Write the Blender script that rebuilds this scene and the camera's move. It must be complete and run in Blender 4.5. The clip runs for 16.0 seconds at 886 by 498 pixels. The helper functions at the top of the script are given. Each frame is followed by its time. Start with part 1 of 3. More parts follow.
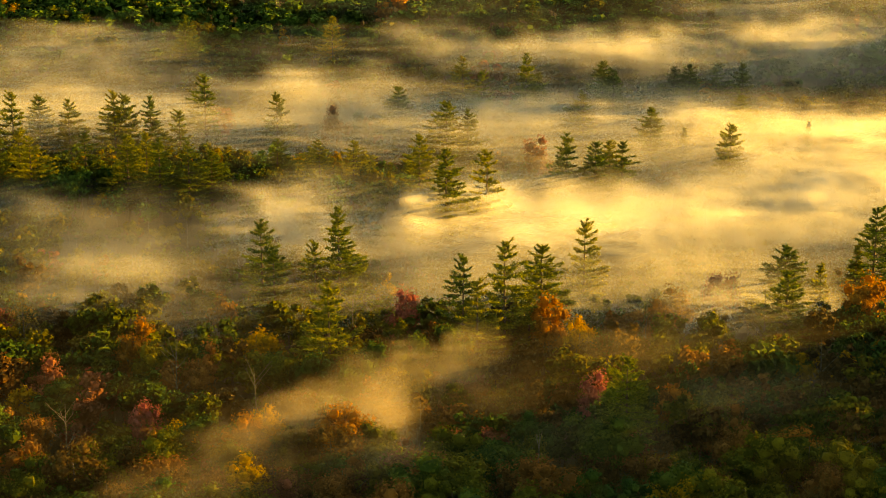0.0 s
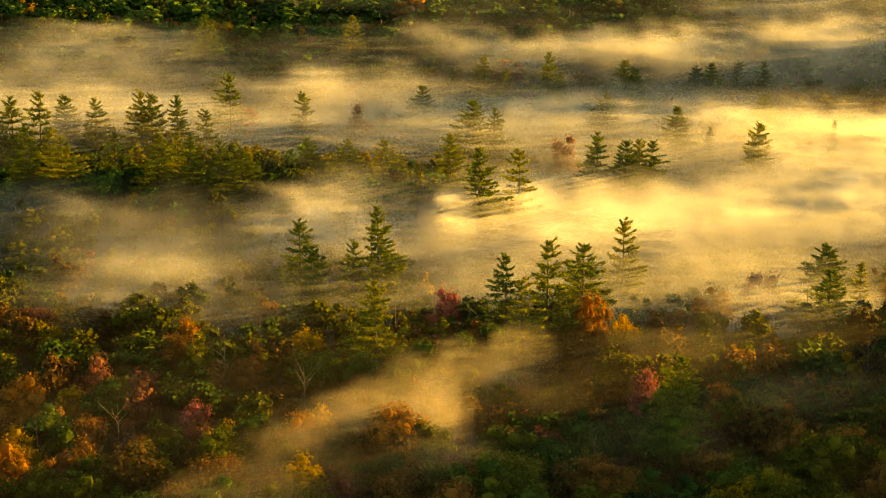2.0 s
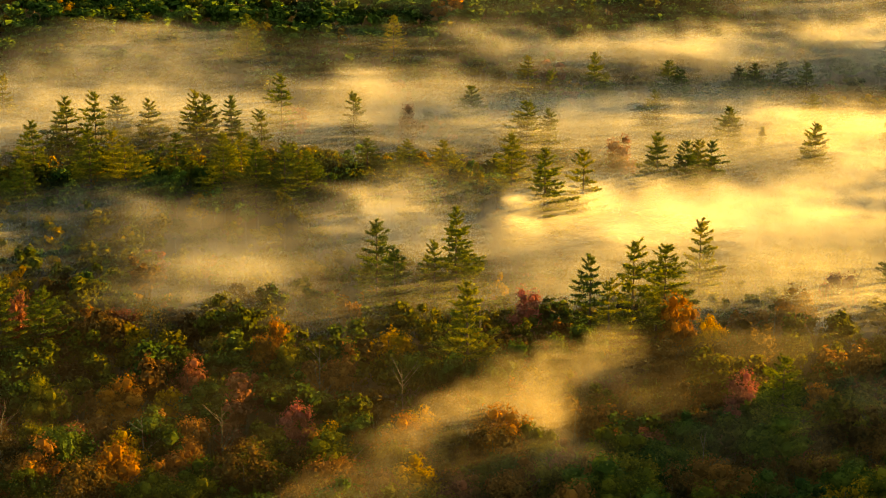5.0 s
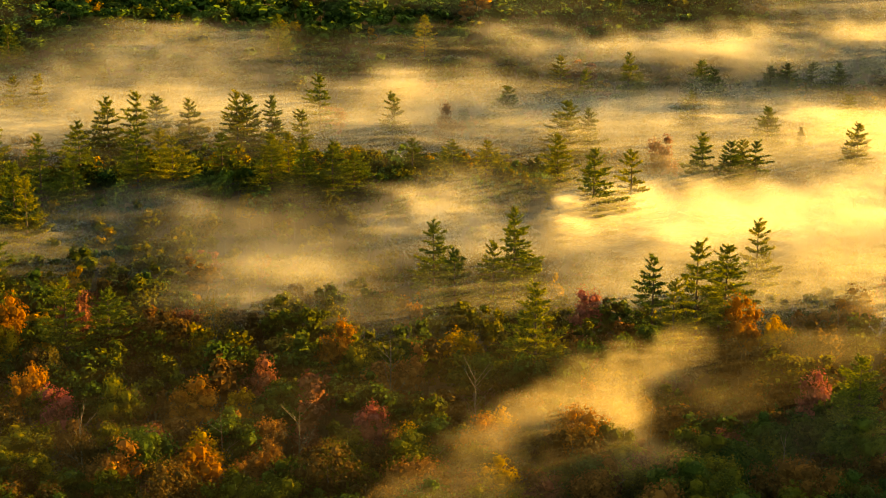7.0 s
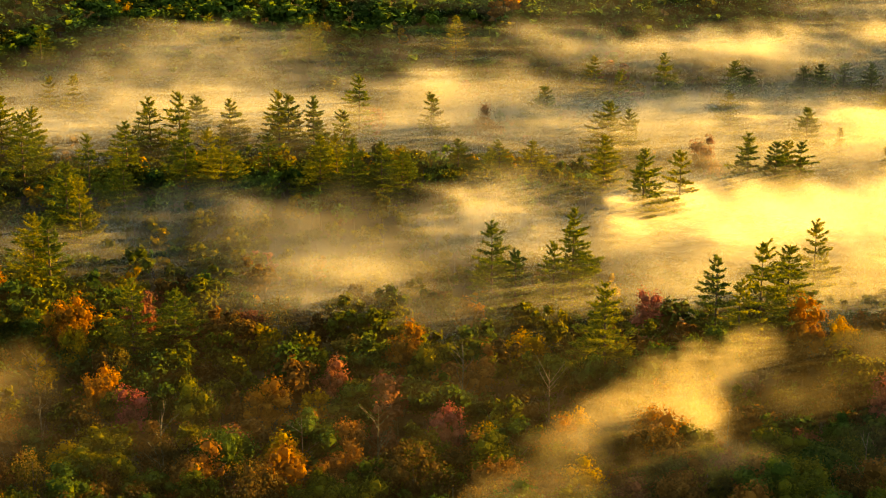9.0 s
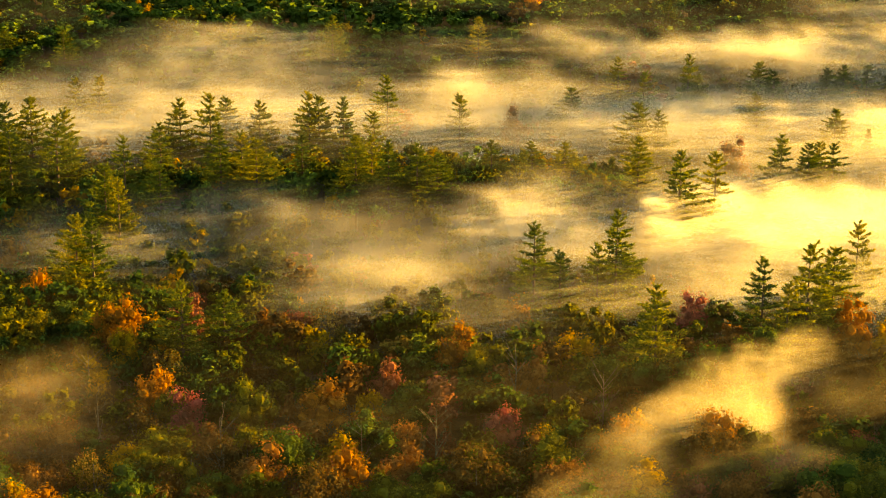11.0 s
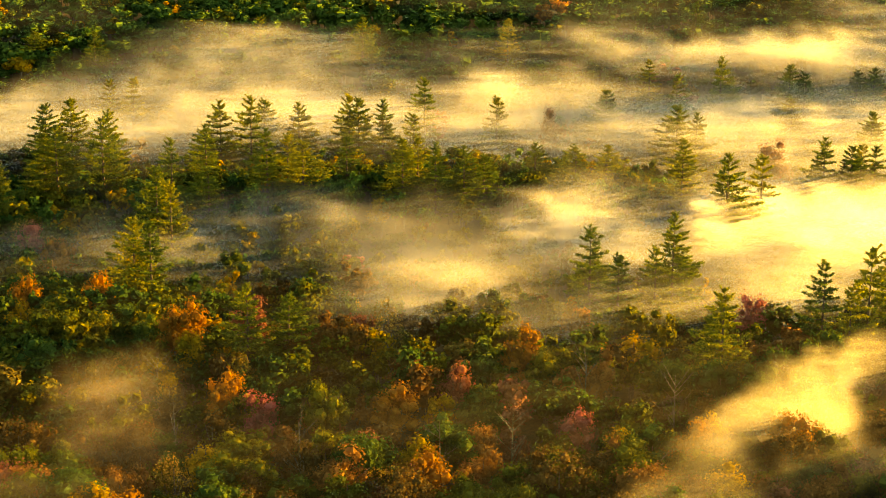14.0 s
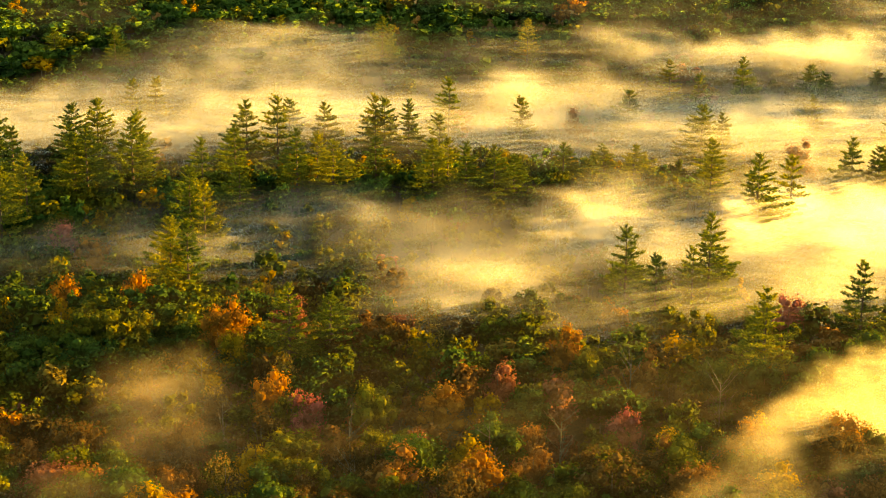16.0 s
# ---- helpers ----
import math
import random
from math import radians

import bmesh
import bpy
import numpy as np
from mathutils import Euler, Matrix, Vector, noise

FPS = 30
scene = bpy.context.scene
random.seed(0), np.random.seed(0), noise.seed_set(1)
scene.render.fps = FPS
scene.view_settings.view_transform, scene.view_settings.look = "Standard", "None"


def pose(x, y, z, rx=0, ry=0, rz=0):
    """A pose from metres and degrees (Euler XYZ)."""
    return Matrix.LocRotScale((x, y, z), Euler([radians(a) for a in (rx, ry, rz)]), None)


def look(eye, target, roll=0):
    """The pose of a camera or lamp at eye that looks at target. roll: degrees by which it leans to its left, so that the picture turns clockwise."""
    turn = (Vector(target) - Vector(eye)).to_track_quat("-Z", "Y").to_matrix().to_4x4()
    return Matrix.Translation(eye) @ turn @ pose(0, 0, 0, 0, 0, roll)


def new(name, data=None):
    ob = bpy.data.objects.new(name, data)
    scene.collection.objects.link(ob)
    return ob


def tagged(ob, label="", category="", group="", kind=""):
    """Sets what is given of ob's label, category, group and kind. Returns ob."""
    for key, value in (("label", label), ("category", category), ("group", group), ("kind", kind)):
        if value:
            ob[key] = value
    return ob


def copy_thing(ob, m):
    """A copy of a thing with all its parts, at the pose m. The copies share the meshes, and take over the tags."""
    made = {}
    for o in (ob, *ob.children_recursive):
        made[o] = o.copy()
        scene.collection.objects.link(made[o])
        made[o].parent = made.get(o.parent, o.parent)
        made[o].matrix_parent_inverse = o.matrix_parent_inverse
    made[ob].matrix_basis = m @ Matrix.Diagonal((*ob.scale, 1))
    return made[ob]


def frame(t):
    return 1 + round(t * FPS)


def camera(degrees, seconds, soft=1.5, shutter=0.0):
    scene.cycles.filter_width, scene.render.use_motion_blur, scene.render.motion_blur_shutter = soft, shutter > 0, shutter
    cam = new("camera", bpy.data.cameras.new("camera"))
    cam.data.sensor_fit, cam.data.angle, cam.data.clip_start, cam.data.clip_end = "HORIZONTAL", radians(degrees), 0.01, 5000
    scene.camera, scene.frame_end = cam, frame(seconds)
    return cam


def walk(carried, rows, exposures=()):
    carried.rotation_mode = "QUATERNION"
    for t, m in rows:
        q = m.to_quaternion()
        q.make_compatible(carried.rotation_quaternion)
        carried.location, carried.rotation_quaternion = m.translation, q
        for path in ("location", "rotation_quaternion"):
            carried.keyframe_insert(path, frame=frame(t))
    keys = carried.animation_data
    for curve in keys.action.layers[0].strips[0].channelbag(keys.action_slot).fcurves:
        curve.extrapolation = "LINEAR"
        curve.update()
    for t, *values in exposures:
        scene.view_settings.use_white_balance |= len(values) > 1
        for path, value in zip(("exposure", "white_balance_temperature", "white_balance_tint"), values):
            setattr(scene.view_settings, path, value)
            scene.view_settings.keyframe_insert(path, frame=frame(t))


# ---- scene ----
cam = camera(30.0, 16.0, soft=1.1)
# seconds, eye in metres, yaw, pitch and roll in degrees
PATH = [
    (0, 1.63, -0.22, 107.24, 0.929, -15.303, -0.037),
    (0.5, -0.39, -0.21, 107.15, 0.876, -15.304, -0.034),
    (1, -2.58, -0.19, 107.11, 0.820, -15.308, -0.031),
    (1.5, -4.89, -0.18, 107.11, 0.764, -15.312, -0.026),
    (2, -7.41, -0.17, 107.13, 0.706, -15.319, -0.021),
    (2.5, -10.03, -0.16, 107.17, 0.646, -15.325, -0.015),
    (3, -12.70, -0.15, 107.22, 0.586, -15.333, -0.007),
    (3.5, -15.61, -0.14, 107.27, 0.524, -15.340, 0.001),
    (4, -18.62, -0.12, 107.33, 0.462, -15.347, 0.011),
    (6.5, -34.61, -0.06, 107.54, 0.142, -15.374, 0.070),
    (7, -37.84, -0.05, 107.57, 0.078, -15.377, 0.085),
    (7.5, -41.19, -0.04, 107.60, 0.013, -15.378, 0.100),
    (8, -44.49, -0.03, 107.62, -0.051, -15.378, 0.116),
    (8.5, -47.87, -0.02, 107.65, -0.114, -15.377, 0.132),
    (9, -50.96, -0.01, 107.67, -0.178, -15.375, 0.150),
    (9.5, -53.63, 0.01, 107.71, -0.240, -15.372, 0.168),
    (12, -65.39, 0.06, 107.96, -0.538, -15.347, 0.267),
    (12.5, -67.60, 0.08, 108.03, -0.593, -15.342, 0.288),
    (13, -69.75, 0.09, 108.10, -0.647, -15.337, 0.311),
    (13.5, -71.87, 0.10, 108.16, -0.700, -15.333, 0.333),
    (14, -73.96, 0.11, 108.22, -0.750, -15.331, 0.356),
    (14.5, -76.01, 0.12, 108.26, -0.798, -15.330, 0.380),
    (15, -78.16, 0.14, 108.28, -0.844, -15.332, 0.404),
    (15.5, -80.23, 0.15, 108.27, -0.888, -15.336, 0.428),
    (16, -82.20, 0.16, 108.21, -0.929, -15.344, 0.453),
]
LIGHT = [(0, 1.86, 13300, -11), (8, 2.03, 13600, -6), (16, 2.54, 12100, -12)]          # seconds, stops, kelvin, tint
walk(cam, [(t, pose(x, y, z, 90 + pitch, 0, yaw) @ pose(0, 0, 0, 0, 0, roll)) for t, x, y, z, yaw, pitch, roll in PATH], LIGHT)

# ---------------------------------------------------------------- light
SUN_AZIMUTH, SUN_HEIGHT = 65.0, 6.0          # degrees from straight ahead to the right, and above the horizon
world = bpy.data.worlds.new("world")
scene.world = world
world.use_nodes = True
wn = world.node_tree.nodes
sky = wn.new("ShaderNodeTexSky")
sky.sky_type, sky.sun_disc = "NISHITA", False
sky.sun_elevation, sky.sun_rotation = radians(SUN_HEIGHT), radians(SUN_AZIMUTH)
wn["Background"].inputs["Strength"].default_value = 0.10
world.node_tree.links.new(sky.outputs["Color"], wn["Background"].inputs["Color"])

sun = new("sun", bpy.data.lights.new("sun", "SUN"))
sun.data.energy, sun.data.angle, sun.data.color = 5.0, radians(0.6), (1.0, 0.57, 0.16)
to_sun = Vector((math.sin(radians(SUN_AZIMUTH)) * math.cos(radians(SUN_HEIGHT)),
                 math.cos(radians(SUN_AZIMUTH)) * math.cos(radians(SUN_HEIGHT)), math.sin(radians(SUN_HEIGHT))))
sun.matrix_world = look(to_sun * 900, (0, 0, 0))
scene.cycles.transparent_max_bounces = 64


# ---------------------------------------------------------------- materials
def material(name):
    m = bpy.data.materials.new(name)
    m.use_nodes = True
    m.node_tree.nodes.clear()
    return m, m.node_tree.nodes, m.node_tree.links


def ramp(nodes, stops):
    r = nodes.new("ShaderNodeValToRGB")
    r.color_ramp.elements[0].position, r.color_ramp.elements[0].color = stops[0][0], (*stops[0][1], 1)
    r.color_ramp.elements[1].position, r.color_ramp.elements[1].color = stops[-1][0], (*stops[-1][1], 1)
    for at, colour in stops[1:-1]:
        r.color_ramp.elements.new(at).color = (*colour, 1)
    return r


def maths(nodes, links, kind, a, b, clamp=False):
    n = nodes.new("ShaderNodeMath")
    n.operation, n.use_clamp = kind, clamp
    for i, v in enumerate((a, b)):
        if isinstance(v, (int, float)):
            n.inputs[i].default_value = v
        else:
            links.new(v, n.inputs[i])
    return n.outputs[0]


def leaf_material(name, low, mid, high, through_light=0.4):
    """Foliage: hue by tree, lightness by spray, and some light coming through the blade."""
    m, nodes, links = material(name)
    info, geo, tint = nodes.new("ShaderNodeObjectInfo"), nodes.new("ShaderNodeNewGeometry"), nodes.new("ShaderNodeAttribute")
    tint.attribute_name = "tint"
    pick = maths(nodes, links, "FRACT", maths(nodes, links, "ADD", info.outputs["Random"], tint.outputs["Fac"]), 0)
    spread = maths(nodes, links, "ADD", maths(nodes, links, "MULTIPLY", pick, 0.62),
                   maths(nodes, links, "MULTIPLY", geo.outputs["Random Per Island"], 0.38))
    colour = ramp(nodes, [(0.08, low), (0.5, mid), (0.95, high)])
    links.new(spread, colour.inputs["Fac"])
    tone = nodes.new("ShaderNodeHueSaturation")
    links.new(maths(nodes, links, "ADD", maths(nodes, links, "MULTIPLY", geo.outputs["Random Per Island"], 0.5), 0.75), tone.inputs["Value"])
    links.new(colour.outputs["Color"], tone.inputs["Color"])
    body, glow, mix = nodes.new("ShaderNodeBsdfPrincipled"), nodes.new("ShaderNodeBsdfTranslucent"), nodes.new("ShaderNodeMixShader")
    body.inputs["Roughness"].default_value = 0.8
    body.inputs["Specular IOR Level"].default_value = 0.08
    links.new(tone.outputs["Color"], body.inputs["Base Color"])
    links.new(tone.outputs["Color"], glow.inputs["Color"])
    mix.inputs["Fac"].default_value = through_light
    links.new(body.outputs[0], mix.inputs[1])
    links.new(glow.outputs[0], mix.inputs[2])
    links.new(mix.outputs[0], nodes.new("ShaderNodeOutputMaterial").inputs["Surface"])
    return m


def bark_material(name, dark, light, scale):
    m, nodes, links = material(name)
    tex, coord = nodes.new("ShaderNodeTexNoise"), nodes.new("ShaderNodeTexCoord")
    tex.inputs["Scale"].default_value, tex.inputs["Detail"].default_value = scale, 6
    links.new(coord.outputs["Object"], tex.inputs["Vector"])
    colour = ramp(nodes, [(0.3, dark), (0.7, light)])
    links.new(tex.outputs["Fac"], colour.inputs["Fac"])
    body, bump = nodes.new("ShaderNodeBsdfPrincipled"), nodes.new("ShaderNodeBump")
    body.inputs["Roughness"].default_value = 0.85
    bump.inputs["Strength"].default_value, bump.inputs["Distance"].default_value = 0.5, 0.05
    links.new(tex.outputs["Fac"], bump.inputs["Height"])
    links.new(bump.outputs[0], body.inputs["Normal"])
    links.new(colour.outputs["Color"], body.inputs["Base Color"])
    links.new(body.outputs[0], nodes.new("ShaderNodeOutputMaterial").inputs["Surface"])
    return m


def ground_material():
    """Forest floor: leaf litter, moss and bare earth."""
    m, nodes, links = material("forest_floor")
    coord = nodes.new("ShaderNodeTexCoord")
    wide, fine = nodes.new("ShaderNodeTexNoise"), nodes.new("ShaderNodeTexNoise")
    wide.inputs["Scale"].default_value, fine.inputs["Scale"].default_value = 0.04, 1.2
    for tex in (wide, fine):
        tex.inputs["Detail"].default_value = 6
        links.new(coord.outputs["Object"], tex.inputs["Vector"])
    litter = ramp(nodes, [(0.3, (0.05, 0.035, 0.02)), (0.55, (0.11, 0.07, 0.03)), (0.8, (0.18, 0.10, 0.04))])
    moss = ramp(nodes, [(0.42, (0.03, 0.05, 0.015)), (0.62, (0.12, 0.09, 0.04))])
    links.new(fine.outputs["Fac"], litter.inputs["Fac"])
    links.new(wide.outputs["Fac"], moss.inputs["Fac"])
    blend = nodes.new("ShaderNodeMixRGB")
    links.new(wide.outputs["Fac"], blend.inputs["Fac"])
    links.new(litter.outputs["Color"], blend.inputs["Color1"])
    links.new(moss.outputs["Color"], blend.inputs["Color2"])
    body = nodes.new("ShaderNodeBsdfPrincipled")
    body.inputs["Roughness"].default_value = 0.95
    links.new(blend.outputs["Color"], body.inputs["Base Color"])
    links.new(body.outputs[0], nodes.new("ShaderNodeOutputMaterial").inputs["Surface"])
    return m


# Fixed shading normal that lights the flat veils as if leaned to the sun.
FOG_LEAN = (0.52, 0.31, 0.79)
FOG_GLOW_NORMAL = (0.60, -0.66, 0.45)     # fixed gloss normal, aimed so the imitated glow peaks at the view's right edge


def noise(nodes, links, vector, size, detail, rough=0.55, twist=0.0):
    """Noise from 0 to 1 on that vector, with features of that many of its units."""
    n = nodes.new("ShaderNodeTexNoise")
    n.inputs["Scale"].default_value, n.inputs["Detail"].default_value = 1.0 / size, detail
    n.inputs["Roughness"].default_value, n.inputs["Distortion"].default_value = rough, twist
    links.new(vector, n.inputs["Vector"])
    return n.outputs["Fac"]


def soft_step(nodes, links, value, low, high, to_low=0.0, to_high=1.0):
    n = nodes.new("ShaderNodeMapRange")
    n.interpolation_type = "SMOOTHSTEP"
    for key, v in (("From Min", low), ("From Max", high), ("To Min", to_low), ("To Max", to_high)):
        n.inputs[key].default_value = v
    links.new(value, n.inputs["Value"])
    return n.outputs["Result"]


def fog_material(name, colour, size, edge_glow):
    """Mist thinned by small drifting curls; fixed normals stand in for its scattered light."""
    m, nodes, links = material(name)
    coord, thick = nodes.new("ShaderNodeTexCoord"), nodes.new("ShaderNodeAttribute")
    thick.attribute_name = "thickness"
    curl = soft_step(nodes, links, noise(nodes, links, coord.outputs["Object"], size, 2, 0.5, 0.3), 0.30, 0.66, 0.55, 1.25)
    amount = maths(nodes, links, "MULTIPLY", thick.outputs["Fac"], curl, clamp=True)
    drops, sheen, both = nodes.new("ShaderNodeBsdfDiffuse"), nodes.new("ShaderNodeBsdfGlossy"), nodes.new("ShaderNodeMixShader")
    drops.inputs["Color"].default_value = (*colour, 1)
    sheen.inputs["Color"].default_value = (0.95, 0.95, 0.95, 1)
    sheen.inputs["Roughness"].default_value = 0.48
    for shader, way in ((drops, FOG_LEAN), (sheen, FOG_GLOW_NORMAL)):
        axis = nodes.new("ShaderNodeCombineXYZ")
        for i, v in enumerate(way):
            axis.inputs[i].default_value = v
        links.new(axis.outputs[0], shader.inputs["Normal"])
    both.inputs["Fac"].default_value = edge_glow
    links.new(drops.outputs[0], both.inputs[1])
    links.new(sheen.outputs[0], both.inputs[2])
    clear, mix = nodes.new("ShaderNodeBsdfTransparent"), nodes.new("ShaderNodeMixShader")
    links.new(amount, mix.inputs["Fac"])
    links.new(clear.outputs[0], mix.inputs[1])
    links.new(both.outputs[0], mix.inputs[2])
    links.new(mix.outputs[0], nodes.new("ShaderNodeOutputMaterial").inputs["Surface"])
    return m


FLOOR = ground_material()
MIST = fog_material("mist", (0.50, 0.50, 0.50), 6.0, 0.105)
# Reddened low sunlight is painted into this mist's base colour.
SUN_PAINTED_MIST = fog_material("sun_painted_mist", (0.30, 0.215, 0.105), 3.5, 0.12)
PINE_BARK = bark_material("pine_bark", (0.05, 0.035, 0.025), (0.14, 0.10, 0.07), 3.0)
GREY_BARK = bark_material("grey_bark", (0.06, 0.05, 0.04), (0.18, 0.16, 0.13), 3.0)
LEAVES = {
    "green": leaf_material("green_leaves", (0.024, 0.064, 0.015), (0.040, 0.086, 0.017), (0.088, 0.120, 0.020)),
    "olive": leaf_material("olive_leaves", (0.056, 0.085, 0.012), (0.101, 0.115, 0.014), (0.190, 0.160, 0.019)),
    "gold": leaf_material("golden_leaves", (0.168, 0.150, 0.012), (0.370, 0.230, 0.017), (0.504, 0.260, 0.017)),
    "orange": leaf_material("orange_leaves", (0.168, 0.085, 0.017), (0.302, 0.130, 0.022), (0.403, 0.175, 0.026)),
    "salmon": leaf_material("copper_leaves", (0.123, 0.066, 0.021), (0.196, 0.096, 0.029), (0.291, 0.138, 0.038)),
    "red": leaf_material("red_leaves", (0.135, 0.050, 0.034), (0.215, 0.078, 0.050), (0.30, 0.118, 0.068)),
    "pink": leaf_material("crimson_leaves", (0.21, 0.055, 0.058), (0.35, 0.095, 0.092), (0.44, 0.15, 0.12)),
    "brown": leaf_material("russet_leaves", (0.056, 0.044, 0.014), (0.095, 0.060, 0.020), (0.157, 0.090, 0.026)),
    # Green lightened in the colour, in place of sky light on hill and ridge.
    "moss": leaf_material("sky_lightened_leaves", (0.084, 0.165, 0.035), (0.103, 0.188, 0.038), (0.129, 0.205, 0.038), 0.5),
    "pale": leaf_material("pale_yellow_leaves", (0.123, 0.100, 0.026), (0.213, 0.155, 0.035), (0.314, 0.220, 0.046)),
}
NEEDLES = leaf_material("pine_needles", (0.07, 0.115, 0.022), (0.15, 0.18, 0.03), (0.31, 0.28, 0.045), 0.5)


# ---------------------------------------------------------------- terrain
rng = np.random.default_rng(7)


def smooth(a, b, v):
    u = np.clip((np.asarray(v, float) - a) / (b - a), 0, 1)
    return u * u * (3 - 2 * u)


LATTICE = np.random.default_rng(3).random((64, 64))


def lattice_noise(x, y, size, shift=0.0):
    """Smooth noise from 0 to 1 with cells of that many metres."""
    u, v = np.asarray(x, float) / size + shift, np.asarray(y, float) / size + shift * 1.7
    i, j = np.floor(u).astype(int), np.floor(v).astype(int)
    a, b = u - i, v - j
    a, b = a * a * (3 - 2 * a), b * b * (3 - 2 * b)
    at = lambda p, q: LATTICE[p % 64, q % 64]
    return (at(i, j) * (1 - a) + at(i + 1, j) * a) * (1 - b) + (at(i, j + 1) * (1 - a) + at(i + 1, j + 1) * a) * b


def bump(x, y, cx, cy, rx, ry, turn=0.0):
    """A soft hump: 1 in the middle of a turned ellipse, 0 past its rim."""
    c, s = math.cos(radians(turn)), math.sin(radians(turn))
    u, v = ((x - cx) * c + (y - cy) * s) / rx, (-(x - cx) * s + (y - cy) * c) / ry
    return 1 - smooth(0.15, 1.0, np.sqrt(u * u + v * v))


def height(x, y):
    """Ground height: valley floor, a low wooded ridge, the hill behind, and added shade-casting humps."""
    x, y = np.asarray(x, float), np.asarray(y, float)
    z = 1.5 + 2.5 * (lattice_noise(x, y, 55, 5.3) - 0.5)
    z = z + 8.0 * bump(x, y, -95, 392, 150, 48, 8) + 3.5 * bump(x, y, -150, 290, 55, 40)
    edge = 495 + 0.10 * np.clip(x + 60, -40, 300) - 0.30 * np.clip(-110 - x, 0, 120)
    z = z + 17 * smooth(0, 110, y - edge) + 0.12 * np.clip(y - edge - 80, 0, 500)
    # Humps right of the view, added to shade the near woods and far mist.
    z = z + 22 * bump(x, y, 130, 262, 62, 54) + 43 * bump(x, y, 347, 639, 155, 52, 25) + 36 * bump(x, y, 420, 785, 170, 62, 25)
    return z - 6.0 * bump(x, y, 50, 365, 110, 50)


def sheet(name, xs, ys):
    gx, gy = np.meshgrid(xs, ys)
    verts = np.stack([gx, gy, height(gx, gy)], -1).reshape(-1, 3)
    n, m = len(xs), len(ys)
    i = (np.arange(m - 1)[:, None] * n + np.arange(n - 1)[None]).reshape(-1)
    me = bpy.data.meshes.new(name)
    me.from_pydata(verts.tolist(), [], np.stack([i, i + 1, i + n + 1, i + n], -1).tolist())
    me.shade_smooth()
    return me


xs = np.concatenate([[-3200, -1500, -800, -450], np.arange(-320, 581, 10), [800, 1500, 3200]])
ys = np.concatenate([[-2500, -1000, -400, 0, 120], np.arange(180, 901, 10), [1200, 1800, 2800, 4300]])
ground = new("ground", sheet("ground", xs, ys))
ground.data.materials.append(FLOOR)
tagged(ground, "brown leaf-littered forest floor with moss", "ground", kind="structure")


# ---------------------------------------------------------------- trees: shapes
_g = (1 + 5 ** 0.5) / 2
ICO_V = np.array([(-1, _g, 0), (1, _g, 0), (-1, -_g, 0), (1, -_g, 0), (0, -1, _g), (0, 1, _g), (0, -1, -_g), (0, 1, -_g),
                  (_g, 0, -1), (_g, 0, 1), (-_g, 0, -1), (-_g, 0, 1)]) / math.sqrt(1 + _g * _g)
ICO_F = [(i, j, k) for i in range(12) for j in range(i + 1, 12) for k in range(j + 1, 12)
         if all(np.linalg.norm(ICO_V[a] - ICO_V[b]) < 1.2 for a, b in ((i, j), (j, k), (i, k)))]


def unit(v):
    return v / np.maximum(np.linalg.norm(v, axis=-1, keepdims=True), 1e-9)


def sprays(centres, normals, along, length, width, r):
    """Rhombic leaf sprays, slightly folded: their corners, four to a spray."""
    side = unit(np.cross(normals, along))
    along = unit(np.cross(side, normals))
    n = unit(normals)
    L, W = length[:, None], width[:, None]
    fold = -0.18 * L * n
    return np.stack([centres - along * L * 0.5 + fold, centres + side * W * 0.5, centres + along * L * 0.5 + fold, centres - side * W * 0.5], 1).reshape(-1, 3)


def broad_crown(seed, radius, tall, base, lobes, leaves, size, core=0.8, upright=0.0, rag=0.14):
    """A broadleaf crown of lobes thick with leaf sprays, round darker inner masses."""
    r = np.random.default_rng(seed)
    d = unit(r.normal(size=(lobes, 3)))
    d[:, 2] = np.abs(d[:, 2]) * 1.1 - 0.35
    d = unit(d)
    reach = r.uniform(0.40, 0.82, lobes)[:, None]
    mid = np.array([0, 0, base + tall * 0.5])
    centres = mid + d * reach * np.array([radius, radius, tall * 0.55])
    centres[0] = mid
    rad = radius * r.uniform(0.22, 0.38, lobes)
    rad[0] = radius * 0.55
    verts, quads, tris = [], [], []
    if core:
        for c, k in zip(centres, rad):
            b = sum(len(v) for v in verts)
            verts.append(c + ICO_V * k * core * r.uniform(0.8, 1.15, (12, 1)) * np.array([1, 1, 0.9 + 0.7 * upright]))
            tris += [(b + i, b + j, b + k2) for i, j, k2 in ICO_F]
    which = r.choice(lobes, leaves * 2, p=rad ** 2 / (rad ** 2).sum())
    n = unit(r.normal(size=(leaves * 2, 3)))
    n[:, 2] = n[:, 2] * 0.9 + 0.15
    n = unit(n)
    pts = centres[which] + n * rad[which][:, None] * r.uniform(0.98 - 1.3 * rag, 0.98 + rag, (leaves * 2, 1)) ** 1.0 * np.array([1, 1, 0.95 + 0.8 * upright])
    gap = np.linalg.norm(pts[:, None] - centres[None], axis=-1) / rad[None]
    gap[np.arange(len(pts)), which] = 9
    keep = np.nonzero(gap.min(1) > 0.8)[0][:leaves]
    pts, n = pts[keep], n[keep]
    lean = unit(n + r.normal(scale=0.45, size=n.shape))
    along = unit(r.normal(size=n.shape) + np.array([0, 0, upright]))
    length = size * r.uniform(0.7, 1.35, len(pts))
    b = sum(len(v) for v in verts)
    verts.append(sprays(pts, lean, along, length, length * r.uniform(0.55, 0.85, len(pts)), r))
    quads = (b + np.arange(len(pts) * 4).reshape(-1, 4)).tolist()
    return np.concatenate(verts), quads, tris


